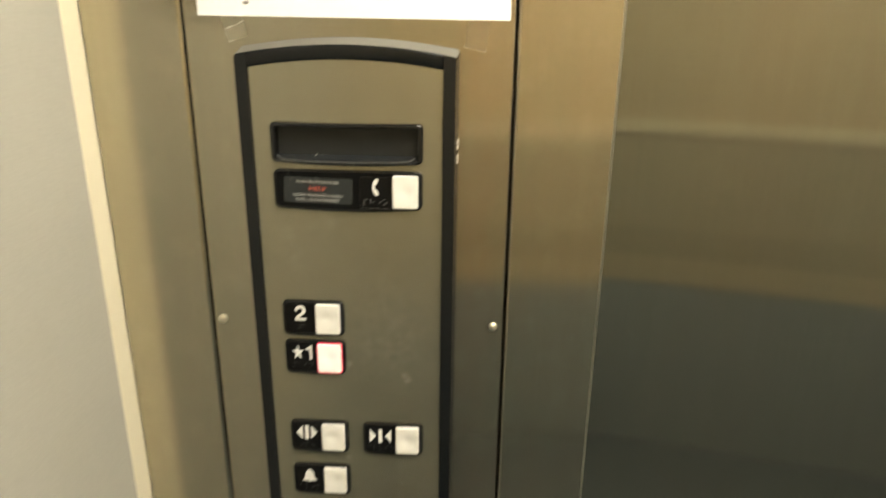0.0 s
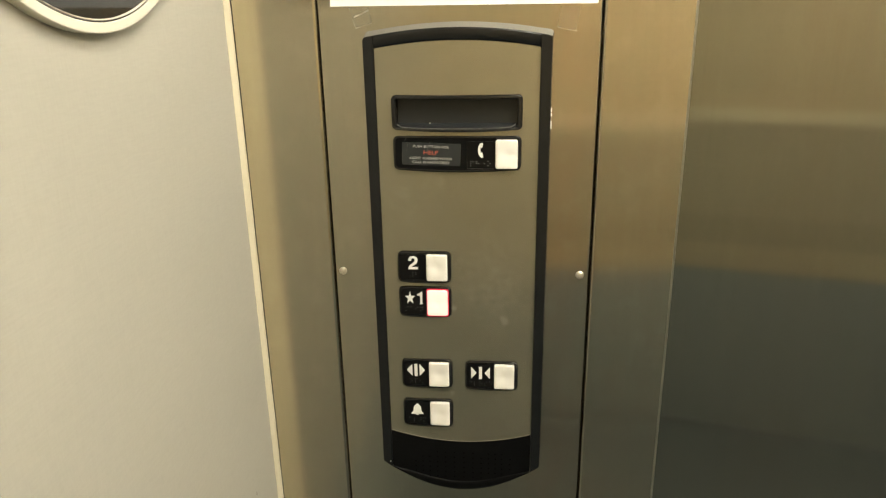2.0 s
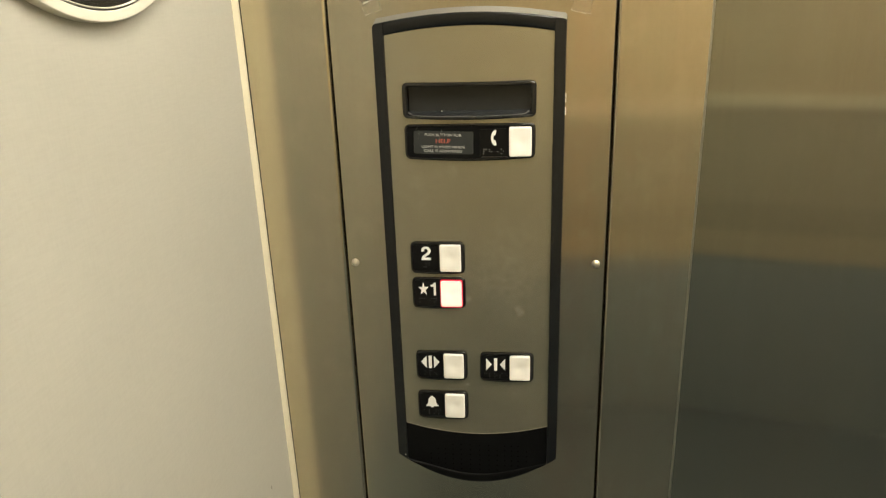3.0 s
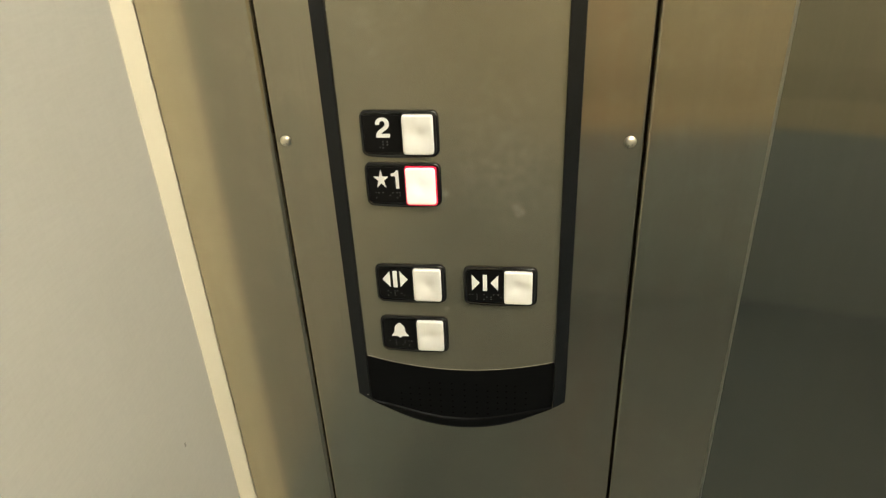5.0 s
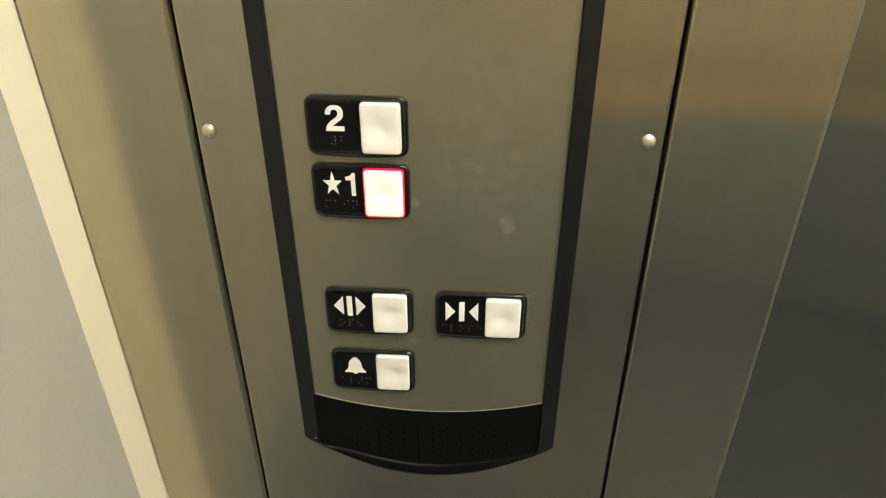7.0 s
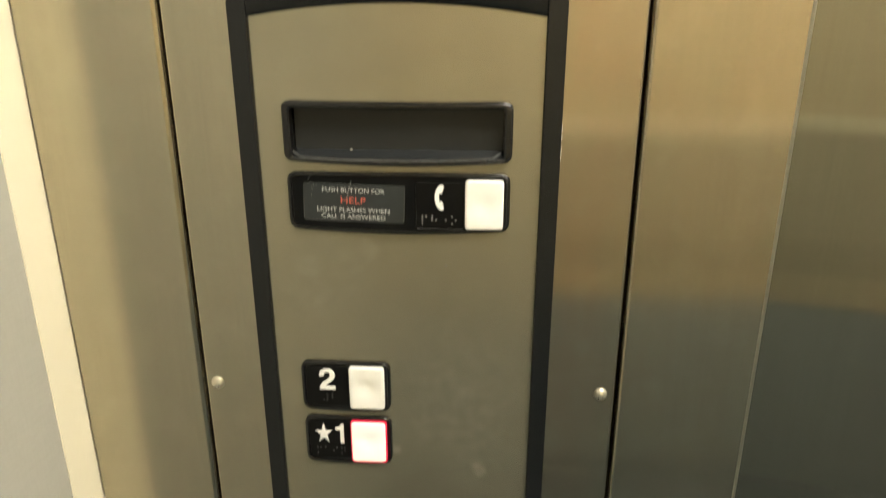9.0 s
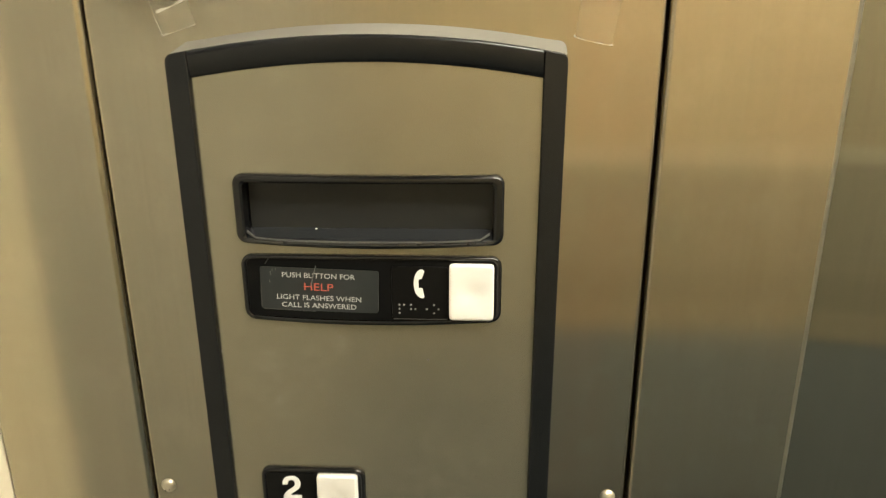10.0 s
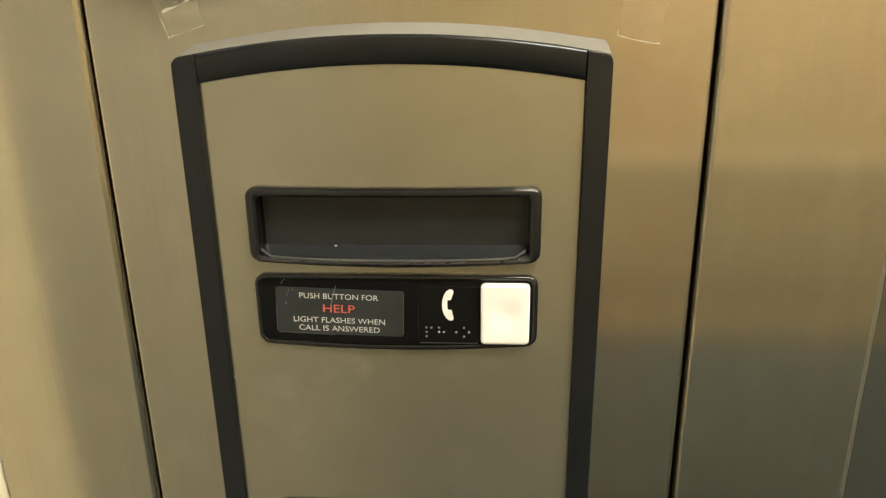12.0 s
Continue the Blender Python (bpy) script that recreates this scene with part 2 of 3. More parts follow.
def rounded(x0, x1, z0, z1, r, bow=0.0, steps=5, top=0.0):
    """A rectangle with round corners, its lower edge bowed down (and its upper one up) in the middle."""
    pts = []
    for cx, cz, a0 in ((x1 - r, z1 - r, 0), (x0 + r, z1 - r, 90), (x0 + r, z0 + r, 180), (x1 - r, z0 + r, 270)):
        pts += [(cx + r * math.cos(radians(a0 + 90 * i / steps)), cz + r * math.sin(radians(a0 + 90 * i / steps))) for i in range(steps + 1)]
        if a0 == 180:
            pts += [(x0 + r + (x1 - x0 - 2 * r) * i / 10, z0) for i in range(1, 10)]
        if a0 == 0:
            pts += [(x1 - r - (x1 - x0 - 2 * r) * i / 10, z1) for i in range(1, 10)]
    mid, half = (x0 + x1) / 2, (x1 - x0) / 2
    return [(x, z - (bow if z < (z0 + z1) / 2 else -top) * (1 - ((x - mid) / half) ** 2)) for x, z in pts]


def merged(pieces):
    """Several bmeshes joined to one."""
    out = bmesh.new()
    for bm in pieces:
        me = bpy.data.meshes.new("piece")
        bm.to_mesh(me)
        bm.free()
        out.from_mesh(me)
        bpy.data.meshes.remove(me)
    return out


def lettering(text, x, z, height, y, mat, parent, name="lettering", width=None, bold=0.0, align="CENTER", thick=0.0002):
    """Raised characters that face -y; x, z: middle of the line; height of the capitals in metres."""
    cu = bpy.data.curves.new(name, "FONT")
    cu.body, cu.align_x, cu.align_y, cu.resolution_u = text, align, "CENTER", 4
    cu.size, cu.offset, cu.extrude = 1.0, bold, 0.0
    temp = new(name, cu)
    bpy.context.view_layer.update()
    me = bpy.data.meshes.new_from_object(temp.evaluated_get(bpy.context.evaluated_depsgraph_get()))
    bpy.data.objects.remove(temp)
    bpy.data.curves.remove(cu)
    bm = bmesh.new()
    bm.from_mesh(me)
    bpy.data.meshes.remove(me)
    xs, ys = [v.co.x for v in bm.verts], [v.co.y for v in bm.verts]
    sy = height / (max(ys) - min(ys))
    sx = width / (max(xs) - min(xs)) if width else sy
    mx, my = (max(xs) + min(xs)) / 2, (max(ys) + min(ys)) / 2
    for v in bm.verts:
        v.co = Vector((x + (v.co.x - mx) * sx, y, z + (v.co.y - my) * sy))
    made = bmesh.ops.extrude_face_region(bm, geom=bm.faces[:], use_keep_orig=True)
    for v in made["geom"]:
        if isinstance(v, bmesh.types.BMVert):
            v.co.y -= thick
    return part(name, bm, mat, parent)


CELL = {"a": "1", "c": "14", "e": "15", "h": "125", "i": "24", "l": "123", "m": "134", "n": "1345", "o": "135", "p": "1234",
        "r": "1235", "s": "234", "#": "3456", "b": "12", "E": "26", "5": "5", "A": "345"}


def braille(word, x, z, y, parent, mat, pitch=0.0060):
    """Raised dots, 2.4 mm apart, cells a pitch apart; x, z: the middle of the word."""
    pieces = []
    for i, letter in enumerate(word):
        for d in CELL[letter]:
            k = int(d) - 1
            bm = bmesh.new()
            bmesh.ops.create_icosphere(bm, subdivisions=1, radius=0.00066)
            bmesh.ops.scale(bm, vec=(1, 0.6, 1), verts=bm.verts)
            px = x + (i - (len(word) - 1) / 2) * pitch + (k // 3 - 0.5) * 0.0024
            bmesh.ops.translate(bm, vec=(px, y, z + (1 - k % 3) * 0.0024), verts=bm.verts)
            pieces.append(bm)
    return part("braille_dots", merged(pieces), mat, parent, "raised black braille dots")


def cushion(x0, x1, z0, z1, y_back, y_front, r, dish, corner=0.0024):
    """A push-button cap: rounded edges and a round shallow dish in the middle."""
    bm = bmesh.new()
    nx, nz = 18, 22
    cx, cz, hx, hz = (x0 + x1) / 2, (z0 + z1) / 2, (x1 - x0) / 2, (z1 - z0) / 2
    rows = []
    for j in range(nz + 1):
        row = []
        for i in range(nx + 1):
            u, v = math.sin(math.pi / 2 * (2 * i / nx - 1)), math.sin(math.pi / 2 * (2 * j / nz - 1))
            x, z = cx + u * hx, cz + v * hz
            dx, dz = abs(u) * hx - hx + corner, abs(v) * hz - hz + corner
            if dx > 0 and dz > 0 and max(dx, dz) > 0:
                # pull the square grid onto a round corner
                k = max(dx, dz) / math.hypot(dx, dz)
                x, z = cx + math.copysign(hx - corner + dx * k, u), cz + math.copysign(hz - corner + dz * k, v)
            edge = max(0.0, abs(u) * hx - hx + r) ** 2 + max(0.0, abs(v) * hz - hz + r) ** 2
            lift = math.sqrt(max(0.0, 1 - min(1.0, edge / r ** 2)))
            hollow = dish * math.exp(-((x - cx) ** 2 + (z - cz) ** 2) / 0.0064 ** 2)
            row.append(bm.verts.new((x, y_front + (1 - lift) * r * 0.6 + hollow, z)))
        rows.append(row)
    for j in range(nz):
        for i in range(nx):
            bm.faces.new((rows[j][i], rows[j][i + 1], rows[j + 1][i + 1], rows[j + 1][i]))
    made = bmesh.ops.extrude_edge_only(bm, edges=[e for e in bm.edges if e.is_boundary])
    for v in made["geom"]:
        if isinstance(v, bmesh.types.BMVert):
            v.co.y = y_back
    return bm


def ring_slab(outer, inner, y_back, y_front, y_floor, bevel, rise=0.0):
    """A bezel: an outer outline, a sunk floor inside the inner one."""
    bm = bmesh.new()
    n = len(outer)

    def loop(pts, y, grow=0.0):
        mx, mz = sum(p[0] for p in pts) / n, sum(p[1] for p in pts) / n
        return [bm.verts.new((x - grow * (1 if x > mx else -1), y, z - grow * (1 if z > mz else -1))) for x, z in pts]

    loops = [loop(outer, y_back), *(loop(outer, y_front + bevel * (1 - math.sin(radians(a))), bevel * (1 - math.cos(radians(a)))) for a in (0, 18, 36, 54, 72, 90)),
             loop(inner, y_front, -bevel * 0.5), loop(inner, y_front + bevel * 0.4), loop([(x, z + rise if z < sum(p[1] for p in inner) / n else z) for x, z in inner], y_floor)]
    for a, b in zip(loops, loops[1:]):
        for i in range(n):
            bm.faces.new((a[i - 1], a[i], b[i], b[i - 1]))
    bm.faces.new(loops[-1])
    return bm


def lathe_x(profile, x, y, z, steps=96):
    """Turned about an axis along x: profile of (radius, height off the wall)."""
    bm = bmesh.new()
    rings = [[bm.verts.new((x + h, y + r * math.cos(2 * math.pi * i / steps), z + r * math.sin(2 * math.pi * i / steps))) for i in range(steps)] for r, h in profile]
    for a, b in zip(rings, rings[1:]):
        for i in range(steps):
            bm.faces.new((a[i - 1], a[i], b[i], b[i - 1]))
    return bm


def structure(name, bm, mat, label, category=""):
    return tagged(mesh_object(name, bm, mat), label, category, "", "structure")


# ---- the lift car ----
X_LEFT, X_RIGHT, Y_BACK, Z_TOP = -0.2346, 1.560, -1.400, 2.280
structure("floor", box(X_LEFT - 0.06, X_RIGHT + 0.06, Y_BACK - 0.06, 0.12, -0.05, 0.0), FLOOR, "dark grey rubber lift floor", "floor")
structure("ceiling", box(X_LEFT - 0.06, X_RIGHT + 0.06, Y_BACK - 0.06, 0.12, Z_TOP, Z_TOP + 0.05), CEILING, "plain off-white lift ceiling", "ceiling")
structure("wall_west", box(X_LEFT - 0.06, X_LEFT, Y_BACK, -0.0577, 0.558, Z_TOP, 0.0004), LAMINATE, "beige laminate side wall panel with fine grain", "wall")
structure("wall_east", box(X_RIGHT, X_RIGHT + 0.06, Y_BACK, 0.10, 0.558, Z_TOP), LAMINATE, "beige laminate side wall panel", "wall")
structure("wall_south", box(X_LEFT - 0.06, X_RIGHT + 0.06, Y_BACK - 0.06, Y_BACK, 1.036, Z_TOP), TAN, "tan laminate upper back wall of the lift", "wall")
structure("wall_south_base", box(X_LEFT - 0.06, X_RIGHT + 0.06, Y_BACK - 0.06, Y_BACK + 0.004, 0.0, 0.556), DARK_BASE, "dark grey lower panel of the back wall", "wall")

for name, x0, x1, y1 in (("wall_west_base", X_LEFT - 0.06, X_LEFT + 0.004, -0.0577), ("wall_east_base", X_RIGHT - 0.004, X_RIGHT + 0.06, 0.0)):
    structure(name, box(x0, x1, Y_BACK + 0.005, y1, 0.0, 0.556), DARK_BASE, "dark grey lower panel of the side wall", "wall")
structure("wall_south_middle", box(X_LEFT - 0.06, X_RIGHT + 0.06, Y_BACK - 0.06, Y_BACK, 0.559, 1.036), LOW_TAN, "greyer tan laminate panel below the handrail", "wall")
structure("wall_south_band", box(X_LEFT - 0.06, X_RIGHT + 0.06, Y_BACK - 0.02, Y_BACK + 0.003, 0.644, 0.735, 0.002), BAND, "darker tan band above the light strip", "wall strip")
structure("wall_south_strip", box(X_LEFT - 0.06, X_RIGHT + 0.06, Y_BACK - 0.02, Y_BACK + 0.005, 0.5595, 0.641, 0.002), STRIP, "lighter tan strip above the lower panel", "wall strip")

# cream corner trim, set slightly askew between the side wall and the steel front
trim = bmesh.new()
low = [trim.verts.new((x, y, 0.0)) for x, y in ((-0.2498, 0.002), (-0.2342, -0.0575), (-0.2946, -0.0575), (-0.2946, 0.002))]
base = trim.faces.new(low)
up = bmesh.ops.extrude_face_region(trim, geom=[base], use_keep_orig=True)
for v in up["geom"]:
    if isinstance(v, bmesh.types.BMVert):
        v.co.z = Z_TOP
structure("trim", trim, CREAM, "bright cream enamel corner trim beside the steel panel", "trim")


def folded_sheet(x0, x1, bevels):
    """A sheet of steel with folded edges, floor to ceiling."""
    bm = box(x0, x1, 0.0, 0.022, 0.0, Z_TOP)
    for x, bevel in zip((x0, x1), bevels):
        edges = [e for e in bm.edges if abs(e.verts[0].co.z - e.verts[1].co.z) > 1 and e.verts[0].co.y < 0.01 and abs(e.verts[0].co.x - x) < 0.001]
        bmesh.ops.bevel(bm, geom=edges, offset=bevel, segments=6, affect="EDGES", profile=0.5)
    return bm


# the outer sheet is set a little askew, its far edge proud against the trim
outer = structure("wall_north", folded_sheet(-0.0946, 0.0, (0.0028, 0.0045)), STEEL, "brushed stainless steel front return of the lift", "wall")
outer.matrix_world = pose(-0.1533, 0.0, 0.0, 0, 0, 2.0)
structure("wall_north_panel", folded_sheet(-0.1522, 0.1537, (0.0022, 0.0026)), STEEL, "brushed stainless steel service panel with narrow seams", "wall panel")
structure("wall_north_jamb", folded_sheet(0.1553, 0.2514, (0.0036, 0.0024)), STEEL, "brushed stainless steel door jamb with folded edge", "wall")
structure("wall_north_backing", box(-0.30, 0.2507, 0.023, 0.030, 0.0, Z_TOP), GAP, "dark backing behind the steel sheets", "wall")

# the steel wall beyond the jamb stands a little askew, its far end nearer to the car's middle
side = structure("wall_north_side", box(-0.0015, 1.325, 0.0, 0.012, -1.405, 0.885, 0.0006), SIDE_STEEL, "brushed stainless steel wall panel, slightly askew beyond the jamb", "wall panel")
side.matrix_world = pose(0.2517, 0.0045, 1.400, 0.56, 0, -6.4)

# ---- handrail on the back wall ----
def handrail():
    rail = tagged(new("handrail"), "flat pale metal handrail on the back wall", "handrail")
    rail.location = (0.66, Y_BACK, 1.036)
    part("bar", box(-0.75, 0.75, 0.001, 0.006, -0.021, 0.021, 0.002), RAIL, rail)
    for x in (-0.6, 0.0, 0.6):
        bm = bmesh.new()
        bmesh.ops.create_cone(bm, cap_ends=True, segments=16, radius1=0.009, radius2=0.009, depth=0.002, matrix=pose(x, 0.001, 0, 90, 0, 0))
        part("bracket", bm, RAIL, rail)


handrail()


# ---- ceiling lights ----
def ceiling_light(x, y):
    lamp = tagged(new("ceiling_light"), "square flush ceiling light with milky diffuser", "ceiling light", "lights in the lift ceiling")
    lamp.location = (x, y, Z_TOP)
    frame_bm = merged([box(-0.27, 0.27, -0.27, -0.25, -0.018, 0, 0.002), box(-0.27, 0.27, 0.25, 0.27, -0.018, 0, 0.002),
                       box(-0.27, -0.25, -0.25, 0.25, -0.018, 0, 0.002), box(0.25, 0.27, -0.25, 0.25, -0.018, 0, 0.002)])
    part("frame", frame_bm, CEILING, lamp)
    part("diffuser", box(-0.25, 0.25, -0.25, 0.25, -0.012, -0.002), GLOW, lamp)


for x, y in ((0.42, -0.62), (1.12, -0.62)):
    ceiling_light(x, y)


# ---- round window on the side wall ----
def round_window():
    win = tagged(new("round_window"), "round wall window with ivory rim and dark glass", "window")
    win.location = (X_LEFT, -0.2986, 1.5557)
    R = 0.1835
    part("rim", lathe_x([(R, 0), (R, 0.0072), (R - 0.0003, 0.0077), (R - 0.0009, 0.0079), (R - 0.0069, 0.0079), (R - 0.0074, 0.0076), (R - 0.0076, 0.001)], 0, 0, 0), RIM, win, "flat ivory rim")
    part("gasket", lathe_x([(R - 0.0075, 0.001), (R - 0.0075, 0.0066), (R - 0.0086, 0.0066), (R - 0.0086, 0.001)], 0, 0, 0), GASKET, win)
    part("bead", lathe_x([(R - 0.0086, 0.001), (R - 0.0086, 0.0070), (R - 0.0092, 0.0078), (R - 0.0098, 0.0070), (R - 0.0100, 0.001)], 0, 0, 0), RIM, win)
    part("glass", lathe_x([((R - 0.0099) * (1 - k / 8) + 0.0004, 0.0062 + 0.0010 * (1 - (1 - k / 8) ** 2)) for k in range(9)], 0, 0, 0), DARK_GLASS, win, "dark glossy glass")


round_window()


# ---- the control panel ----
Y_FACE, Y_FRONT = -0.0284, -0.0312
HALF, INNER, MID = 0.0996, 0.0880, 0.0013
panel = tagged(new("elevator_control_panel"), "lift control panel, bronze-grey face in a black plastic frame", "control panel")
panel.location = (0, 0, 0)


def top_out(x):
    return 1.3645 - 0.0096 * (x / HALF) ** 2


def top_in(x):
    return 1.3515 - 0.0078 * (x / INNER) ** 2


def low_in(x):
    return 0.8618 + 0.0137 * (x / INNER) ** 2


def low_out(x):
    return 0.7905 + 0.0395 * (x / HALF) ** 2


def top_side(x):
    """The frame's upper outline with its two rounded corners."""
    d = max(0.0, abs(x) - (HALF - 0.0036))
    return top_out(x) - 0.0036 + math.sqrt(max(0.0, 0.0036 ** 2 - d * d))


def span(a, b, n=24):
    return [a + (b - a) * i / n for i in range(n + 1)]


def moved(pts):
    return [(x + MID, z) for x, z in pts]


DISPLAY = (-0.0701, 0.0716, 1.2582, 1.2954)
hole = rounded(DISPLAY[0] + 0.004, DISPLAY[1] - 0.004, DISPLAY[2] + 0.003, DISPLAY[3] - 0.004, 0.003, 0.001)
face_edge = moved([(x, top_in(x)) for x in span(-INNER, INNER)] + [(x, low_in(x)) for x in span(INNER, -INNER)])
part("faceplate", slab(face_edge, -0.002, Y_FACE, 0.0, 2, (hole,)), FACE, panel, "satin bronze-grey metal faceplate with faint scuffs")
def arched_bar():
    """The frame's upper bar: an arched strip with a rounded front edge, deeper towards the wall."""
    bm = bmesh.new()
    xs = span(-INNER + 0.0002, INNER - 0.0002, 36)
    arc = [(Y_FRONT + 0.0013 * (1 - math.sin(radians(a))), -0.0030 * (1 - math.cos(radians(a)))) for a in range(0, 91, 18)]
    loops = []
    for x in xs:
        ring = [(0.0, top_out(x) + 0.0048)] + [(y, top_out(x) + dz) for y, dz in arc] + [(Y_FRONT + 0.0003, top_out(x) - 0.0065), (Y_FRONT + 0.0012, top_in(x) + 0.0022), (Y_FRONT + 0.0020, top_in(x) + 0.0004), (Y_FRONT + 0.0024, top_in(x)), (0.0, top_in(x))]
        loops.append([bm.verts.new((x + MID, y, z)) for y, z in ring])
    for a, b in zip(loops, loops[1:]):
        for k in range(len(a)):
            bm.faces.new((a[k - 1], a[k], b[k], b[k - 1]))
    bm.faces.new(loops[0])
    bm.faces.new(loops[-1])
    return bm


def tapered(bm):
    """The frame widens towards the wall."""
    for v in bm.verts:
        if v.co.y > -0.001 and v.co.z > 1.3500:
            v.co.z += 0.0048
        if v.co.y > -0.001 and abs(v.co.x - MID) > INNER + 0.003:
            v.co.x += math.copysign(0.0026, v.co.x)
    return bm


part("frame_top", arched_bar(), BLACK, panel, "arched black plastic bar")
for s in (-1, 1):
    corner = [HALF - 0.0036 * (1 - math.sin(radians(a))) for a in (90, 75, 60, 45, 30, 15, 0)]
    edge = [(s * HALF, low_out(HALF))] + [(s * x, top_side(x)) for x in corner] + [
        (s * (INNER + 0.0002), top_out(INNER)), (s * (INNER + 0.0002), low_out(INNER)), (s * (INNER + 0.006), low_out(INNER + 0.006))]
    part("frame_side", tapered(slab(moved(edge), 0.0, Y_FRONT, 0.0005, 2)), BLACK, panel)


Y_CAP = -0.0290


def speaker_cover():
    """Flat front, set back a little, above a proud rounded lower lip."""
    bm = bmesh.new()

    def lip(x):
        return 0.0008 + 0.0108 * max(0.0, 1 - (x / 0.086) ** 4)

    lines = []
    for x in span(-INNER + 0.0003, INNER - 0.0003, 32):
        low, rise = low_out(x), lip(x)
        profile = ((0.0, low_in(x)), (Y_CAP, low_in(x)), (Y_CAP, low + rise), (Y_FRONT + 0.0006, low + 0.94 * rise), (Y_FRONT, low + 0.80 * rise),
                   (Y_FRONT, low + 0.20 * rise), (Y_FRONT + 0.0010, low), (0.0, low))
        lines.append([bm.verts.new((x + MID, y, z)) for y, z in profile])
    for a, b in zip(lines, lines[1:]):
        for k in range(len(a)):
            bm.faces.new((a[k - 1], a[k], b[k], b[k - 1]))
    bm.faces.new(lines[0])
    bm.faces.new(lines[-1])
    return bm


def edge_bead():
    """Bare lower edge of the faceplate above the speaker cover."""
    bm = bmesh.new()
    lines = []
    for x in span(-INNER + 0.0005, INNER - 0.0005, 32):
        lines.append([bm.verts.new((x + MID, y, low_in(x) + dz)) for y, dz in ((Y_FACE, 0.0004), (Y_FACE - 0.0005, 0.0002), (Y_FACE - 0.0005, 0.00005), (Y_FACE, 0.00005))])
    for a, b in zip(lines, lines[1:]):
        for k in range(4):
            bm.faces.new((a[k - 1], a[k], b[k], b[k - 1]))
    return bm


def dust_film():
    """Grey dust that lies on top of the frame."""
    bm = bmesh.new()
    ends = [HALF - 0.0003, HALF - 0.0008, HALF - 0.0016, HALF - 0.0026, HALF - 0.0036]
    xs = [-x for x in ends] + span(-INNER, INNER, 32) + ends[::-1]
    rows = []
    for f in (0.0, 0.5, 1.0):
        row = []
        for x in xs:
            out = 0.0026 * f * min(1.0, max(0.0, (abs(x) - INNER) / 0.003))
            row.append(bm.verts.new((x + math.copysign(out, x) + MID, Y_FRONT + 0.0012 + 0.0290 * f, top_side(x) + 0.00015 + 0.0047 * f)))
        rows.append(row)
    for a, b in zip(rows, rows[1:]):
        for i in range(len(xs) - 1):
            bm.faces.new((a[i], a[i + 1], b[i + 1], b[i]))
    return bm


part("dust_film", dust_film(), DUST, panel, "film of grey dust on the frame top")
part("edge_bead", edge_bead(), EDGE, panel, "thin bare metal edge")
cap = part("speaker_cap", speaker_cover(), CAP, panel, "black speaker cover with rows of pinholes")
pins = []
for x, rows in ((-0.0565, (2, 5)), (-0.0475, (1, 5)), (-0.0385, (1, 6)), (-0.0285, (0, 6)), (-0.0181, (0, 6)), (-0.0066, (0, 6)), (0.0054, (0, 6)),
                (0.0170, (0, 6)), (0.0275, (1, 6)), (0.0370, (0, 5)), (0.0454, (0, 5)), (0.0536, (0, 5)), (0.0640, (1, 4))):
    for j in range(*rows):
        bm = bmesh.new()
        bmesh.ops.create_cone(bm, cap_ends=True, segments=8, radius1=0.0009, radius2=0.0009, depth=0.0002, matrix=pose(x, Y_CAP, 0.8450 - j * 0.0073, 90, 0, 0))
        pins.append(bm)
tagged(part("perforation", merged(pins), PIN, cap), kind="stuff")

# pale specks along the frame's inner edge and on the faceplate
for x, z, size in ((-0.0862, 1.1925, 0.0004), (-0.0860, 1.1655, 0.0003), (0.0885, 1.2130, 0.0003), (0.0310, 1.1892, 0.0004), (0.0082, 1.1506, 0.0003), (-0.0549, 1.1640, 0.0003), (-0.0180, 1.2025, 0.0003)):
    part("dust_speck", box(x - size, x + size, Y_FACE - 0.0006, Y_FACE + 0.0002, z - size * 1.4, z + size * 1.4, 0.0002), DUST, panel, "pale dust speck")

# worn chips on the side of the frame
for z, tall in ((1.2760, 0.0022), (1.2705, 0.0018), (1.2593, 0.0042)):
    part("paint_chip", box(HALF + MID + 0.0017, HALF + MID + 0.0027, -0.0085, -0.0060, z - tall, z + tall, 0.0003), CHIP, panel, "small bare chip on the frame edge")

part("paint_chip", box(-0.0898, -0.0889, Y_FRONT - 0.0003, Y_FRONT + 0.0010, 0.8288, 0.8295, 0.0002), CHIP, panel, "small bare chip on the frame edge")

# display
x0, x1, z0, z1 = DISPLAY
bezel = part("display_bezel", ring_slab(rounded(x0, x1, z0, z1, 0.005, 0.0030, top=-0.0008), rounded(x0 + 0.0050, x1 - 0.0050, z0 + 0.0022, z1 - 0.0042, 0.0028, 0.0020, top=-0.0006), Y_FACE, -0.0327, -0.0220, 0.0022, 0.0028),
             BEZEL, panel, "black display housing with a recessed window")
part("display_window", slab(rounded(x0 + 0.0058, x1 - 0.0058, z0 + 0.0052, z1 - 0.0046, 0.001), -0.0221, -0.0225), SMOKED, bezel, "blank smoked display window")
ledge = bmesh.new()
lines = []
for y, rise, dip in ((-0.0222, 0.0062, 0.0), (-0.0240, 0.0056, 0.0001), (-0.0270, 0.0046, 0.0006), (-0.0295, 0.0038, 0.0010), (-0.0315, 0.0032, 0.0014), (-0.0326, 0.0024, 0.0017), (-0.0329, 0.0012, 0.0019)):
    lines.append([ledge.verts.new((x0 + 0.0052 + (x1 - x0 - 0.0104) * i / 20, y, z0 + rise - dip * (1 - (i / 10 - 1) ** 2))) for i in range(21)])
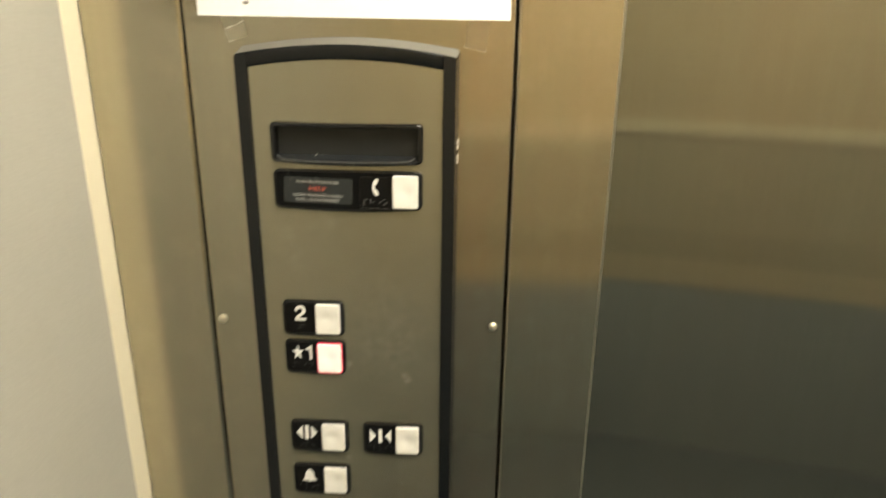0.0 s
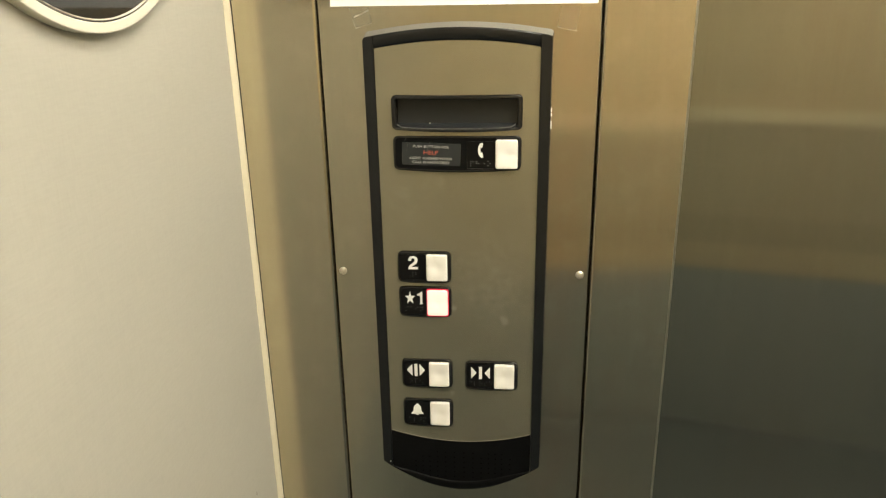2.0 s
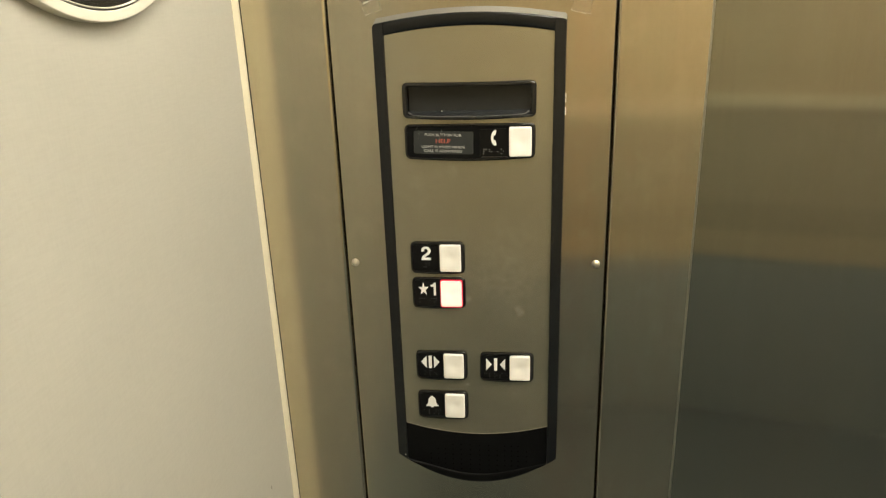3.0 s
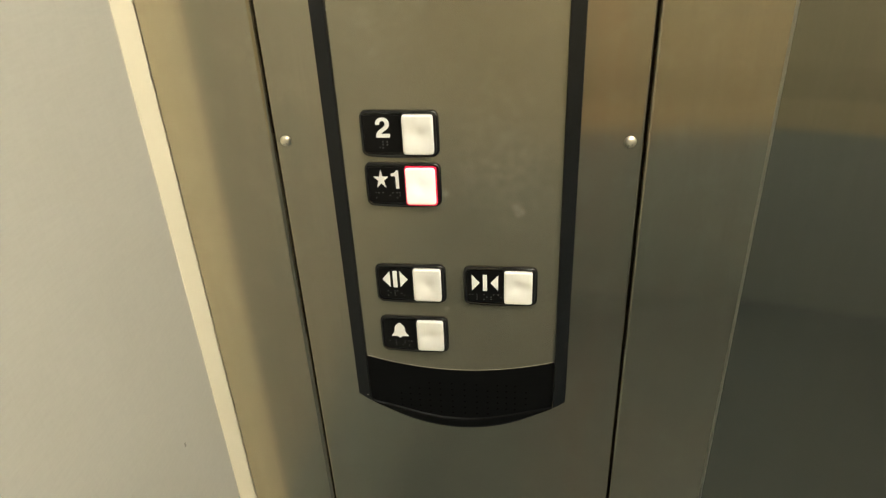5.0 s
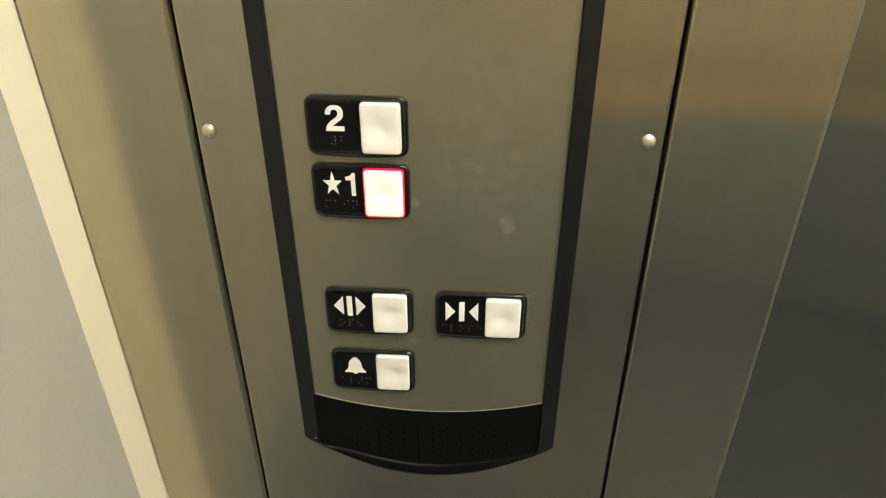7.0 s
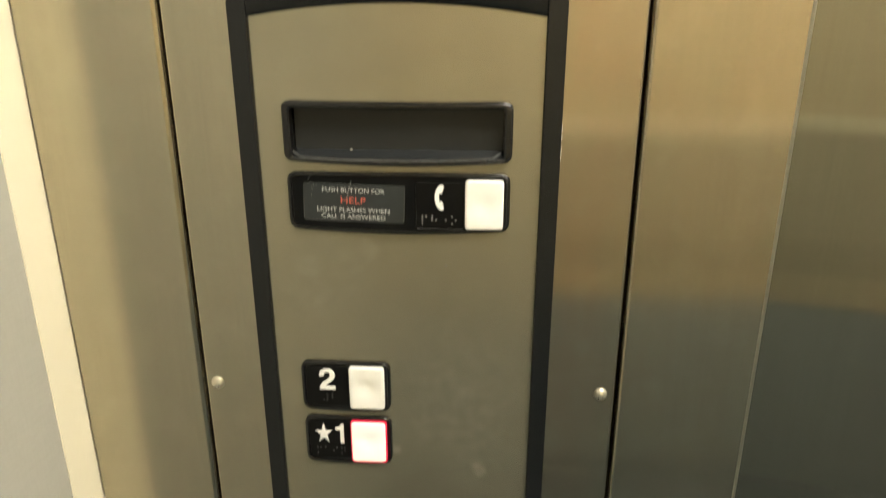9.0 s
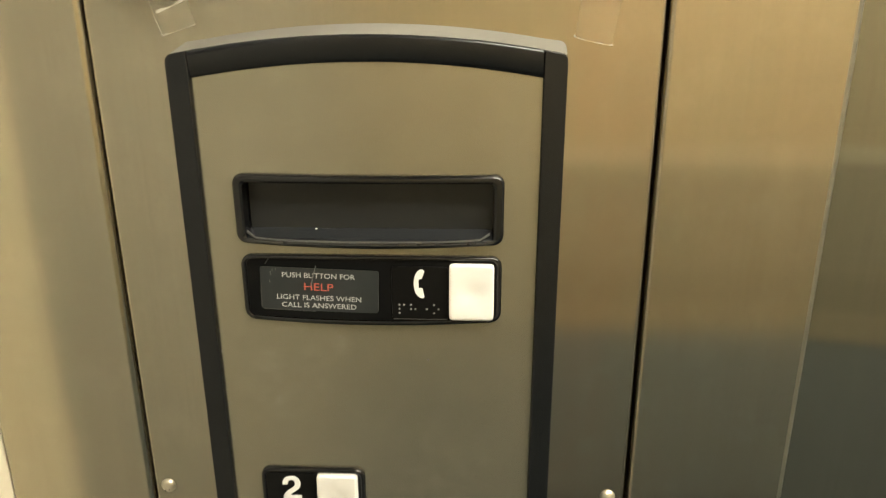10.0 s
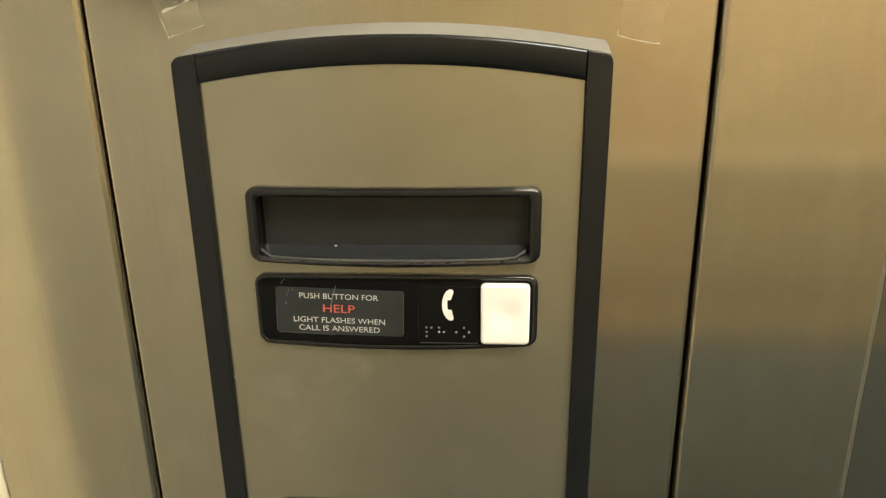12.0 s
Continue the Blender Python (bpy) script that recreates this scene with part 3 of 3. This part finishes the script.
for a, b in zip(lines, lines[1:]):
    for i in range(20):
        ledge.faces.new((a[i], a[i + 1], b[i + 1], b[i]))
part("display_ledge", ledge, LEDGE, bezel, "glossy black sloping ledge")
# thin rod added along the ledge's front edge; lighter colour paints its highlight
lip = bmesh.new()
rings = []
for i in range(31):
    u = i / 15 - 1
    turn = max(0.0, abs(u) - 0.93) / 0.07
    x, z = (x0 + x1) / 2 - 0.0008 + (0.0638 + 0.0006 * turn) * u, z0 + 0.0037 - 0.0026 * (1 - 0.6 * u * u - 0.4 * u ** 6) + 0.0022 * turn * turn
    thick = 0.00055 + 0.0003 * turn
    rings.append([lip.verts.new((x, -0.0327 + thick * math.cos(radians(45 * k)) + 0.002 * turn, z + thick * math.sin(radians(45 * k)))) for k in range(8)])
for a, b in zip(rings, rings[1:]):
    for k in range(8):
        lip.faces.new((a[k - 1], a[k], b[k], b[k - 1]))
for ring in (rings[0][::-1], rings[-1]):
    lip.faces.new(ring)
part("display_lip", lip, LIP, bezel, "black lip of the ledge, its highlight lightened in")
part("dust_line", box(-0.0262, -0.0185, -0.0230, -0.0227, z0 + 0.0058, z0 + 0.00595), DOT, bezel, "thin line of pale dust")
part("crumb", box(-0.0296, -0.0284, -0.0240, -0.0231, z0 + 0.0055, z0 + 0.0060, 0.0002), CHIP, bezel, "pale crumb on the ledge")


def button_unit(x0, x1, zc, lit=False):
    """A black bezel with a sign film and a milky push-button at its right."""
    z0, z1 = zc - 0.0193, zc + 0.0183
    unit = part("button_plate", ring_slab(rounded(x0, x1, z0, z1, 0.0055, 0.0016), rounded(x0 + 0.0024, x1 - 0.0024, z0 + 0.0022, z1 - 0.0022, 0.0035, 0.0013), Y_FACE, -0.0311, -0.0299, 0.0012),
                BEZEL, panel, "black button plate with rounded corners")
    b1 = x1 - 0.0042
    b0 = b1 - 0.0244
    part("sign", slab(rounded(x0 + 0.0030, b0 - 0.0010, z0 + 0.0034, z1 - 0.0036, 0.0022, 0.0004), -0.0299, -0.0304), SIGN, unit)
    part("push_button", cushion(b0, b1, z0 + 0.0020, z1 - 0.0030, -0.0299, -0.0333, 0.0014, 0.0018), LIT_BUTTON if lit else BUTTON, unit,
         "lit milky white push-button with a red edge" if lit else "milky white push-button with a shallow dish")
    if lit:
        glow = rounded(b0 - 0.0006, b1 + 0.0008, z0 + 0.0010, z1 - 0.0021, 0.0026)
        part("halo", slab(glow, -0.0299, -0.0321, 0.0, 2, (rounded(b0 + 0.0004, b1 - 0.0004, z0 + 0.0022, z1 - 0.0032, 0.0020),)), HALO, unit, "red glowing rim")
    return unit


Y_INK = -0.0304


def icon(name, outlines, unit, mat=None):
    part(name, merged([slab(o, Y_INK + 0.0001, Y_INK - 0.0004, 0.0001, 1) for o in outlines]), mat or WHITE_INK, unit, "raised white sign")


LEFT = (-0.0698, -0.0076)
SIGN_X = -0.0523
unit = button_unit(*LEFT, 1.0986)
two = ((30, 0), (510, 0), (510, 128), (215, 128), (250, 172), (310, 220), (380, 272), (440, 325), (485, 390), (505, 470), (500, 545), (470, 620), (415, 675), (345, 704), (270, 710), (190, 700), (120, 665),
       (70, 610), (42, 540), (35, 455), (170, 455), (178, 520), (205, 572), (268, 595), (320, 582), (352, 545), (362, 490), (350, 435), (315, 388), (255, 340), (180, 282), (110, 220), (60, 150), (38, 75))
icon("numeral", [[(-0.0575 + 0.0112 * (x - 30) / 480, 1.0951 + 0.0164 * z / 710) for x, z in two]], unit)
braille("#b", -0.0507, 1.0890, Y_INK, unit, DOT)

unit = button_unit(*LEFT, 1.0548, True)
star = [(-0.0567 + (0.0064 if k % 2 == 0 else 0.0025) * math.sin(k * math.pi / 5), 1.0588 + (0.0088 if k % 2 == 0 else 0.0033) * math.cos(k * math.pi / 5)) for k in range(10)]
icon("star", [star], unit)
ox, oz = -0.0448, 1.0510
icon("numeral", [[(ox, oz), (ox + 0.0027, oz), (ox + 0.0027, oz + 0.0160), (ox + 0.0007, oz + 0.0160), (ox + 0.0001, oz + 0.0147), (ox - 0.0014, oz + 0.0136),
                  (ox - 0.0034, oz + 0.0133), (ox - 0.0034, oz + 0.0110), (ox, oz + 0.0110)]], unit)
braille("main", -0.0519, 1.0447, Y_INK, unit, DOT, 0.0058)

unit = button_unit(*LEFT, 0.9592)
cx, z = -0.0525, 0.9630
icon("open_sign", [[(cx - 0.0112, z), (cx - 0.0044, z + 0.0082), (cx - 0.0044, z - 0.0082)], [(cx + 0.0112, z), (cx + 0.0044, z + 0.0082), (cx + 0.0044, z - 0.0082)],
                   [(cx - 0.0019, z - 0.0084), (cx - 0.0019, z + 0.0084), (cx + 0.0019, z + 0.0084), (cx + 0.0019, z - 0.0084)]], unit)
braille("opE", -0.0524, 0.9484, Y_INK, unit, DOT)

unit = button_unit(0.0080, 0.0718, 0.9586)
cx, z = 0.0266, 0.9615
icon("close_sign", [[(cx - 0.0046, z), (cx - 0.0114, z + 0.0082), (cx - 0.0114, z - 0.0082)], [(cx + 0.0050, z), (cx + 0.0115, z + 0.0080), (cx + 0.0115, z - 0.0080)],
                    [(cx - 0.0019, z - 0.0083), (cx - 0.0019, z + 0.0083), (cx + 0.0019, z + 0.0083), (cx + 0.0019, z - 0.0083)]], unit)
braille("close", 0.0268, 0.9468, Y_INK, unit, DOT, 0.0062)

unit = button_unit(*LEFT, 0.9040)
half_bell = ((0.0, 0.0080), (0.0014, 0.0077), (0.0018, 0.0066), (0.0036, 0.0052), (0.0046, 0.0028), (0.0049, -0.0010), (0.0058, -0.0036), (0.0078, -0.0056), (0.0078, -0.0066), (0.0020, -0.0066), (0.0014, -0.0078), (0.0, -0.0082))
bell = [(SIGN_X + x, 0.9076 + z) for x, z in half_bell] + [(SIGN_X - x, 0.9076 + z) for x, z in half_bell[-2:0:-1]]
icon("bell_sign", [bell], unit)
braille("alAm", SIGN_X, 0.8931, Y_INK, unit, DOT)

# help plate with its printed label, stuck on a little askew, telephone sign and button
x0, x1, z0, z1 = -0.0697, 0.0711, 1.2138, 1.2510
help_plate = part("help_plate", ring_slab(rounded(x0, x1, z0, z1, 0.0055, 0.0032), rounded(x0 + 0.0024, x1 - 0.0024, z0 + 0.0022, z1 - 0.0020, 0.0035, 0.0028), Y_FACE, -0.0311, -0.0299, 0.0012),
                  BEZEL, panel, "black help plate with telephone sign and white button")


part("plate_face", slab(rounded(x0 + 0.0028, x1 - 0.0028, z0 + 0.0026, z1 - 0.0024, 0.0033, 0.0028), -0.0298, -0.02995), INSERT, help_plate, "dull black plate face")


def askew(ob):
    """Turned with the label about its middle."""
    mid = Matrix.Translation((-0.0278, 0, 1.2311))
    ob.data.transform(mid @ Matrix.Rotation(radians(1.9), 4, "Y") @ mid.inverted())


askew(part("label_film", slab(rounded(-0.0601, 0.0046, 1.2189, 1.2434, 0.0015, 0.0003), -0.0299, -0.0302), FILM, help_plate, "dark grey printed label, scratched"))
for text, cx, cz, w, h, ink in (("PUSH BUTTON FOR", -0.0281, 1.2393, 0.0397, 0.0029, GREY_INK), ("HELP", -0.0281, 1.2328, 0.0160, 0.0042, RED_INK),
                                ("LIGHT FLASHES WHEN", -0.0281, 1.2264, 0.0464, 0.0029, GREY_INK), ("CALL IS ANSWERED", -0.0281, 1.2219, 0.0411, 0.0029, GREY_INK)):
    askew(lettering(text, cx, cz, h, -0.0302, ink, help_plate, "printed_line", w, 0.0, thick=0.0001))
part("scratch", slab([(-0.0325, 1.2335), (-0.0320, 1.2334), (-0.0305, 1.2395), (-0.0288, 1.2452), (-0.0291, 1.2453), (-0.0310, 1.2396)], -0.0302, -0.03035), SCRATCH, help_plate, "pale scratch across the label")
part("scratch", slab([(-0.0568, 1.2460), (-0.0565, 1.2458), (-0.0550, 1.2482), (-0.0524, 1.2496), (-0.0525, 1.2499), (-0.0553, 1.2485)], -0.0299, -0.03000), DOT, help_plate)
for x, z, long in ((-0.0541, 1.2395, 0.0022), (-0.0530, 1.2418, 0.0012), (-0.0512, 1.2424, 0.0009), (-0.0548, 1.2352, 0.0016)):
    part("scratch", slab([(x, z), (x + 0.0003, z), (x + 0.0001, z + long), (x - 0.0002, z + long)], -0.0302, -0.03025), SCRATCH, help_plate)
for outline in ([(-0.0600, 1.2200), (-0.0597, 1.2200), (-0.0598, 1.2330), (-0.0600, 1.2330)], [(-0.0590, 1.2187), (-0.0300, 1.2184), (-0.0300, 1.2186), (-0.0590, 1.2190)], [(0.0043, 1.2205), (0.0045, 1.2205), (0.0045, 1.2420), (0.0043, 1.2420)]):
    askew(part("film_edge", slab(outline, -0.0299, -0.03028), DOT, help_plate, "lifted pale edge of the label"))
# pale line painted where the sign's lower edge catches light
part("sign_edge_glint", slab([(0.0125, 1.2147), (0.0418, 1.2147), (0.0418, 1.2149), (0.0125, 1.2149)], -0.0299, -0.0306), DOT, help_plate, "light caught on the lower edge of the sign, as a pale line")
part("sign", slab(rounded(0.0118, 0.0424, 1.2150, 1.2452, 0.0016), -0.0299, -0.0304, 0.0003), SIGN, help_plate)
part("push_button", cushion(0.0430, 0.0671, 1.2153, 1.2473, -0.0299, -0.0333, 0.0016, 0.0014), BUTTON, help_plate, "bright white push-button")
hx, hz = 0.0267, 1.2356
handset = [(hx + x / 1000, hz + z / 1000) for x, z in (
    (2.2, 8.1), (0.9, 8.2), (-0.7, 7.2), (-1.9, 5.2), (-2.7, 2.4), (-2.9, 0), (-2.7, -2.6), (-1.9, -5.2), (-0.6, -7.2), (1.0, -8.3), (2.4, -8.2),
    (2.9, -7.4), (1.9, -2.8), (0.9, -2.5), (0.0, -2.7), (-0.2, -1.0), (-0.2, 1.4), (0.0, 2.7), (1.6, 2.7), (3.0, 7.0))]
icon("telephone_sign", [handset], help_plate)
braille("ph5o", 0.0265, 1.2208, Y_INK, help_plate, BRIGHT_DOT, 0.0063)


# ---- screws, paper and tape on the steel ----
def dome_screw(x, z):
    screw = tagged(new("screw"), "round-headed steel security screw in the service panel", "screw", "screws of the service panel")
    screw.location = (x, 0, z)
    bm = bmesh.new()
    bmesh.ops.create_uvsphere(bm, u_segments=20, v_segments=12, radius=0.0049)
    bmesh.ops.scale(bm, vec=(1, 0.62, 1), verts=bm.verts)
    bmesh.ops.delete(bm, geom=[v for v in bm.verts if v.co.y > 0.0008], context="VERTS")
    part("head", bm, CHROME, screw)
    for dx, dz in ((0.0013, -0.0016), (-0.0014, -0.0022)):
        bm = bmesh.new()
        bmesh.ops.create_cone(bm, cap_ends=True, segments=10, radius1=0.0005, radius2=0.0005, depth=0.0006, matrix=pose(dx, -0.0026, dz, 90, 0, 0))
        part("pin_hole", bm, GASKET, screw)


for x in (-0.143, 0.143):
    dome_screw(x, 1.080)


def notice_sheet():
    """A sheet of paper taped above the control panel, a little proud of the steel at its lower edge."""
    bm = bmesh.new()
    nx, nz = 24, 12
    grid = []
    for j in range(nz + 1):
        row = []
        for i in range(nx + 1):
            u, v = i / nx, j / nz
            y = -0.0012 - 0.0022 * (1 - v) ** 2 * (0.6 + 0.4 * math.sin(5 * u + 0.6)) - 0.0006 * math.sin(9 * u) * (1 - v)
            row.append(bm.verts.new((-0.1370 + 0.2854 * u, y, 1.3866 - 0.0012 * u + 0.216 * v)))
        grid.append(row)
    for j in range(nz):
        for i in range(nx):
            bm.faces.new((grid[j][i], grid[j][i + 1], grid[j + 1][i + 1], grid[j + 1][i]))
    made = bmesh.ops.extrude_face_region(bm, geom=bm.faces[:], use_keep_orig=True)
    for v in made["geom"]:
        if isinstance(v, bmesh.types.BMVert):
            v.co.y += 0.0002
    sheet = tagged(mesh_object("notice_sheet", bm, PAPER), "white paper notice taped above the control panel", "notice")
    part("smudge", slab(rounded(-0.0940, -0.0885, 1.3965, 1.3995, 0.0013), -0.0044, -0.0047), PENCIL, sheet, "small grey smudge")


notice_sheet()


def tape_scrap(outline, streaks, label):
    bm = slab(outline, -0.0001, -0.0004)
    scrap = tagged(mesh_object("tape_scrap", bm, TAPE), label, "tape", "tape scraps under the notice")
    for (ax, az), (bx, bz), wide in streaks:
        d = Vector((bx - ax, bz - az)).normalized() * wide
        pts = []
        for k in range(9):
            f = k / 8
            pts.append((ax + (bx - ax) * f - d.y * (0.5 + 0.4 * math.sin(9 * f + ax * 900)), az + (bz - az) * f + d.x * (0.5 + 0.4 * math.sin(7 * f + 1))))
        pts += [(bx, bz), (ax, az)]
        part("crease", slab(pts, -0.0004, -0.0007), RESIDUE, scrap, "whitish crease")


tape_scrap([(-0.1180, 1.3862), (-0.1142, 1.3732), (-0.1106, 1.3632), (-0.0978, 1.3675), (-0.0924, 1.3690), (-0.0962, 1.3847), (-0.0970, 1.3862)],
           (((-0.1122, 1.3746), (-0.0956, 1.3816), 0.0018), ((-0.1106, 1.3632), (-0.0924, 1.3690), 0.0003), ((-0.1142, 1.3735), (-0.1106, 1.3632), 0.0004), ((-0.1108, 1.3630), (-0.1082, 1.3641), 0.0010)), "creased scrap of clear tape on the steel")
tape_scrap([(0.1100, 1.3845), (0.1074, 1.3619), (0.1269, 1.3577), (0.1312, 1.3840)],
           (((0.1066, 1.3624), (0.1098, 1.3610), 0.0014), ((0.1095, 1.3612), (0.1200, 1.3588), 0.0005), ((0.1195, 1.3588), (0.1272, 1.3577), 0.0008)), "torn scrap of clear tape on the steel")

# small marks: a scuff on the laminate, nicks on the folded jamb edge
west = bpy.data.objects["wall_west"]
part("scuff", box(X_LEFT - 0.0003, X_LEFT + 0.0002, -0.1226, -0.1209, 0.8395, 0.8440, 0.0001), PENCIL, west, "tiny dark scuff")
jamb = bpy.data.objects["wall_north_jamb"]
# pale strip added along the fold to stand for its highlight
part("fold_shine", box(0.2481, 0.2517, -0.0003, 0.0060, 0.002, Z_TOP - 0.002, 0.0017, 4), SHINE_AND_NICK, jamb, "rounded fold, its highlight set in as a pale strip")
for z in (1.0035, 1.1510):
    part("nick", box(0.2501, 0.2508, -0.0006, 0.0006, z - 0.0007, z + 0.0007, 0.0002), SHINE_AND_NICK, jamb, "small bright nick")
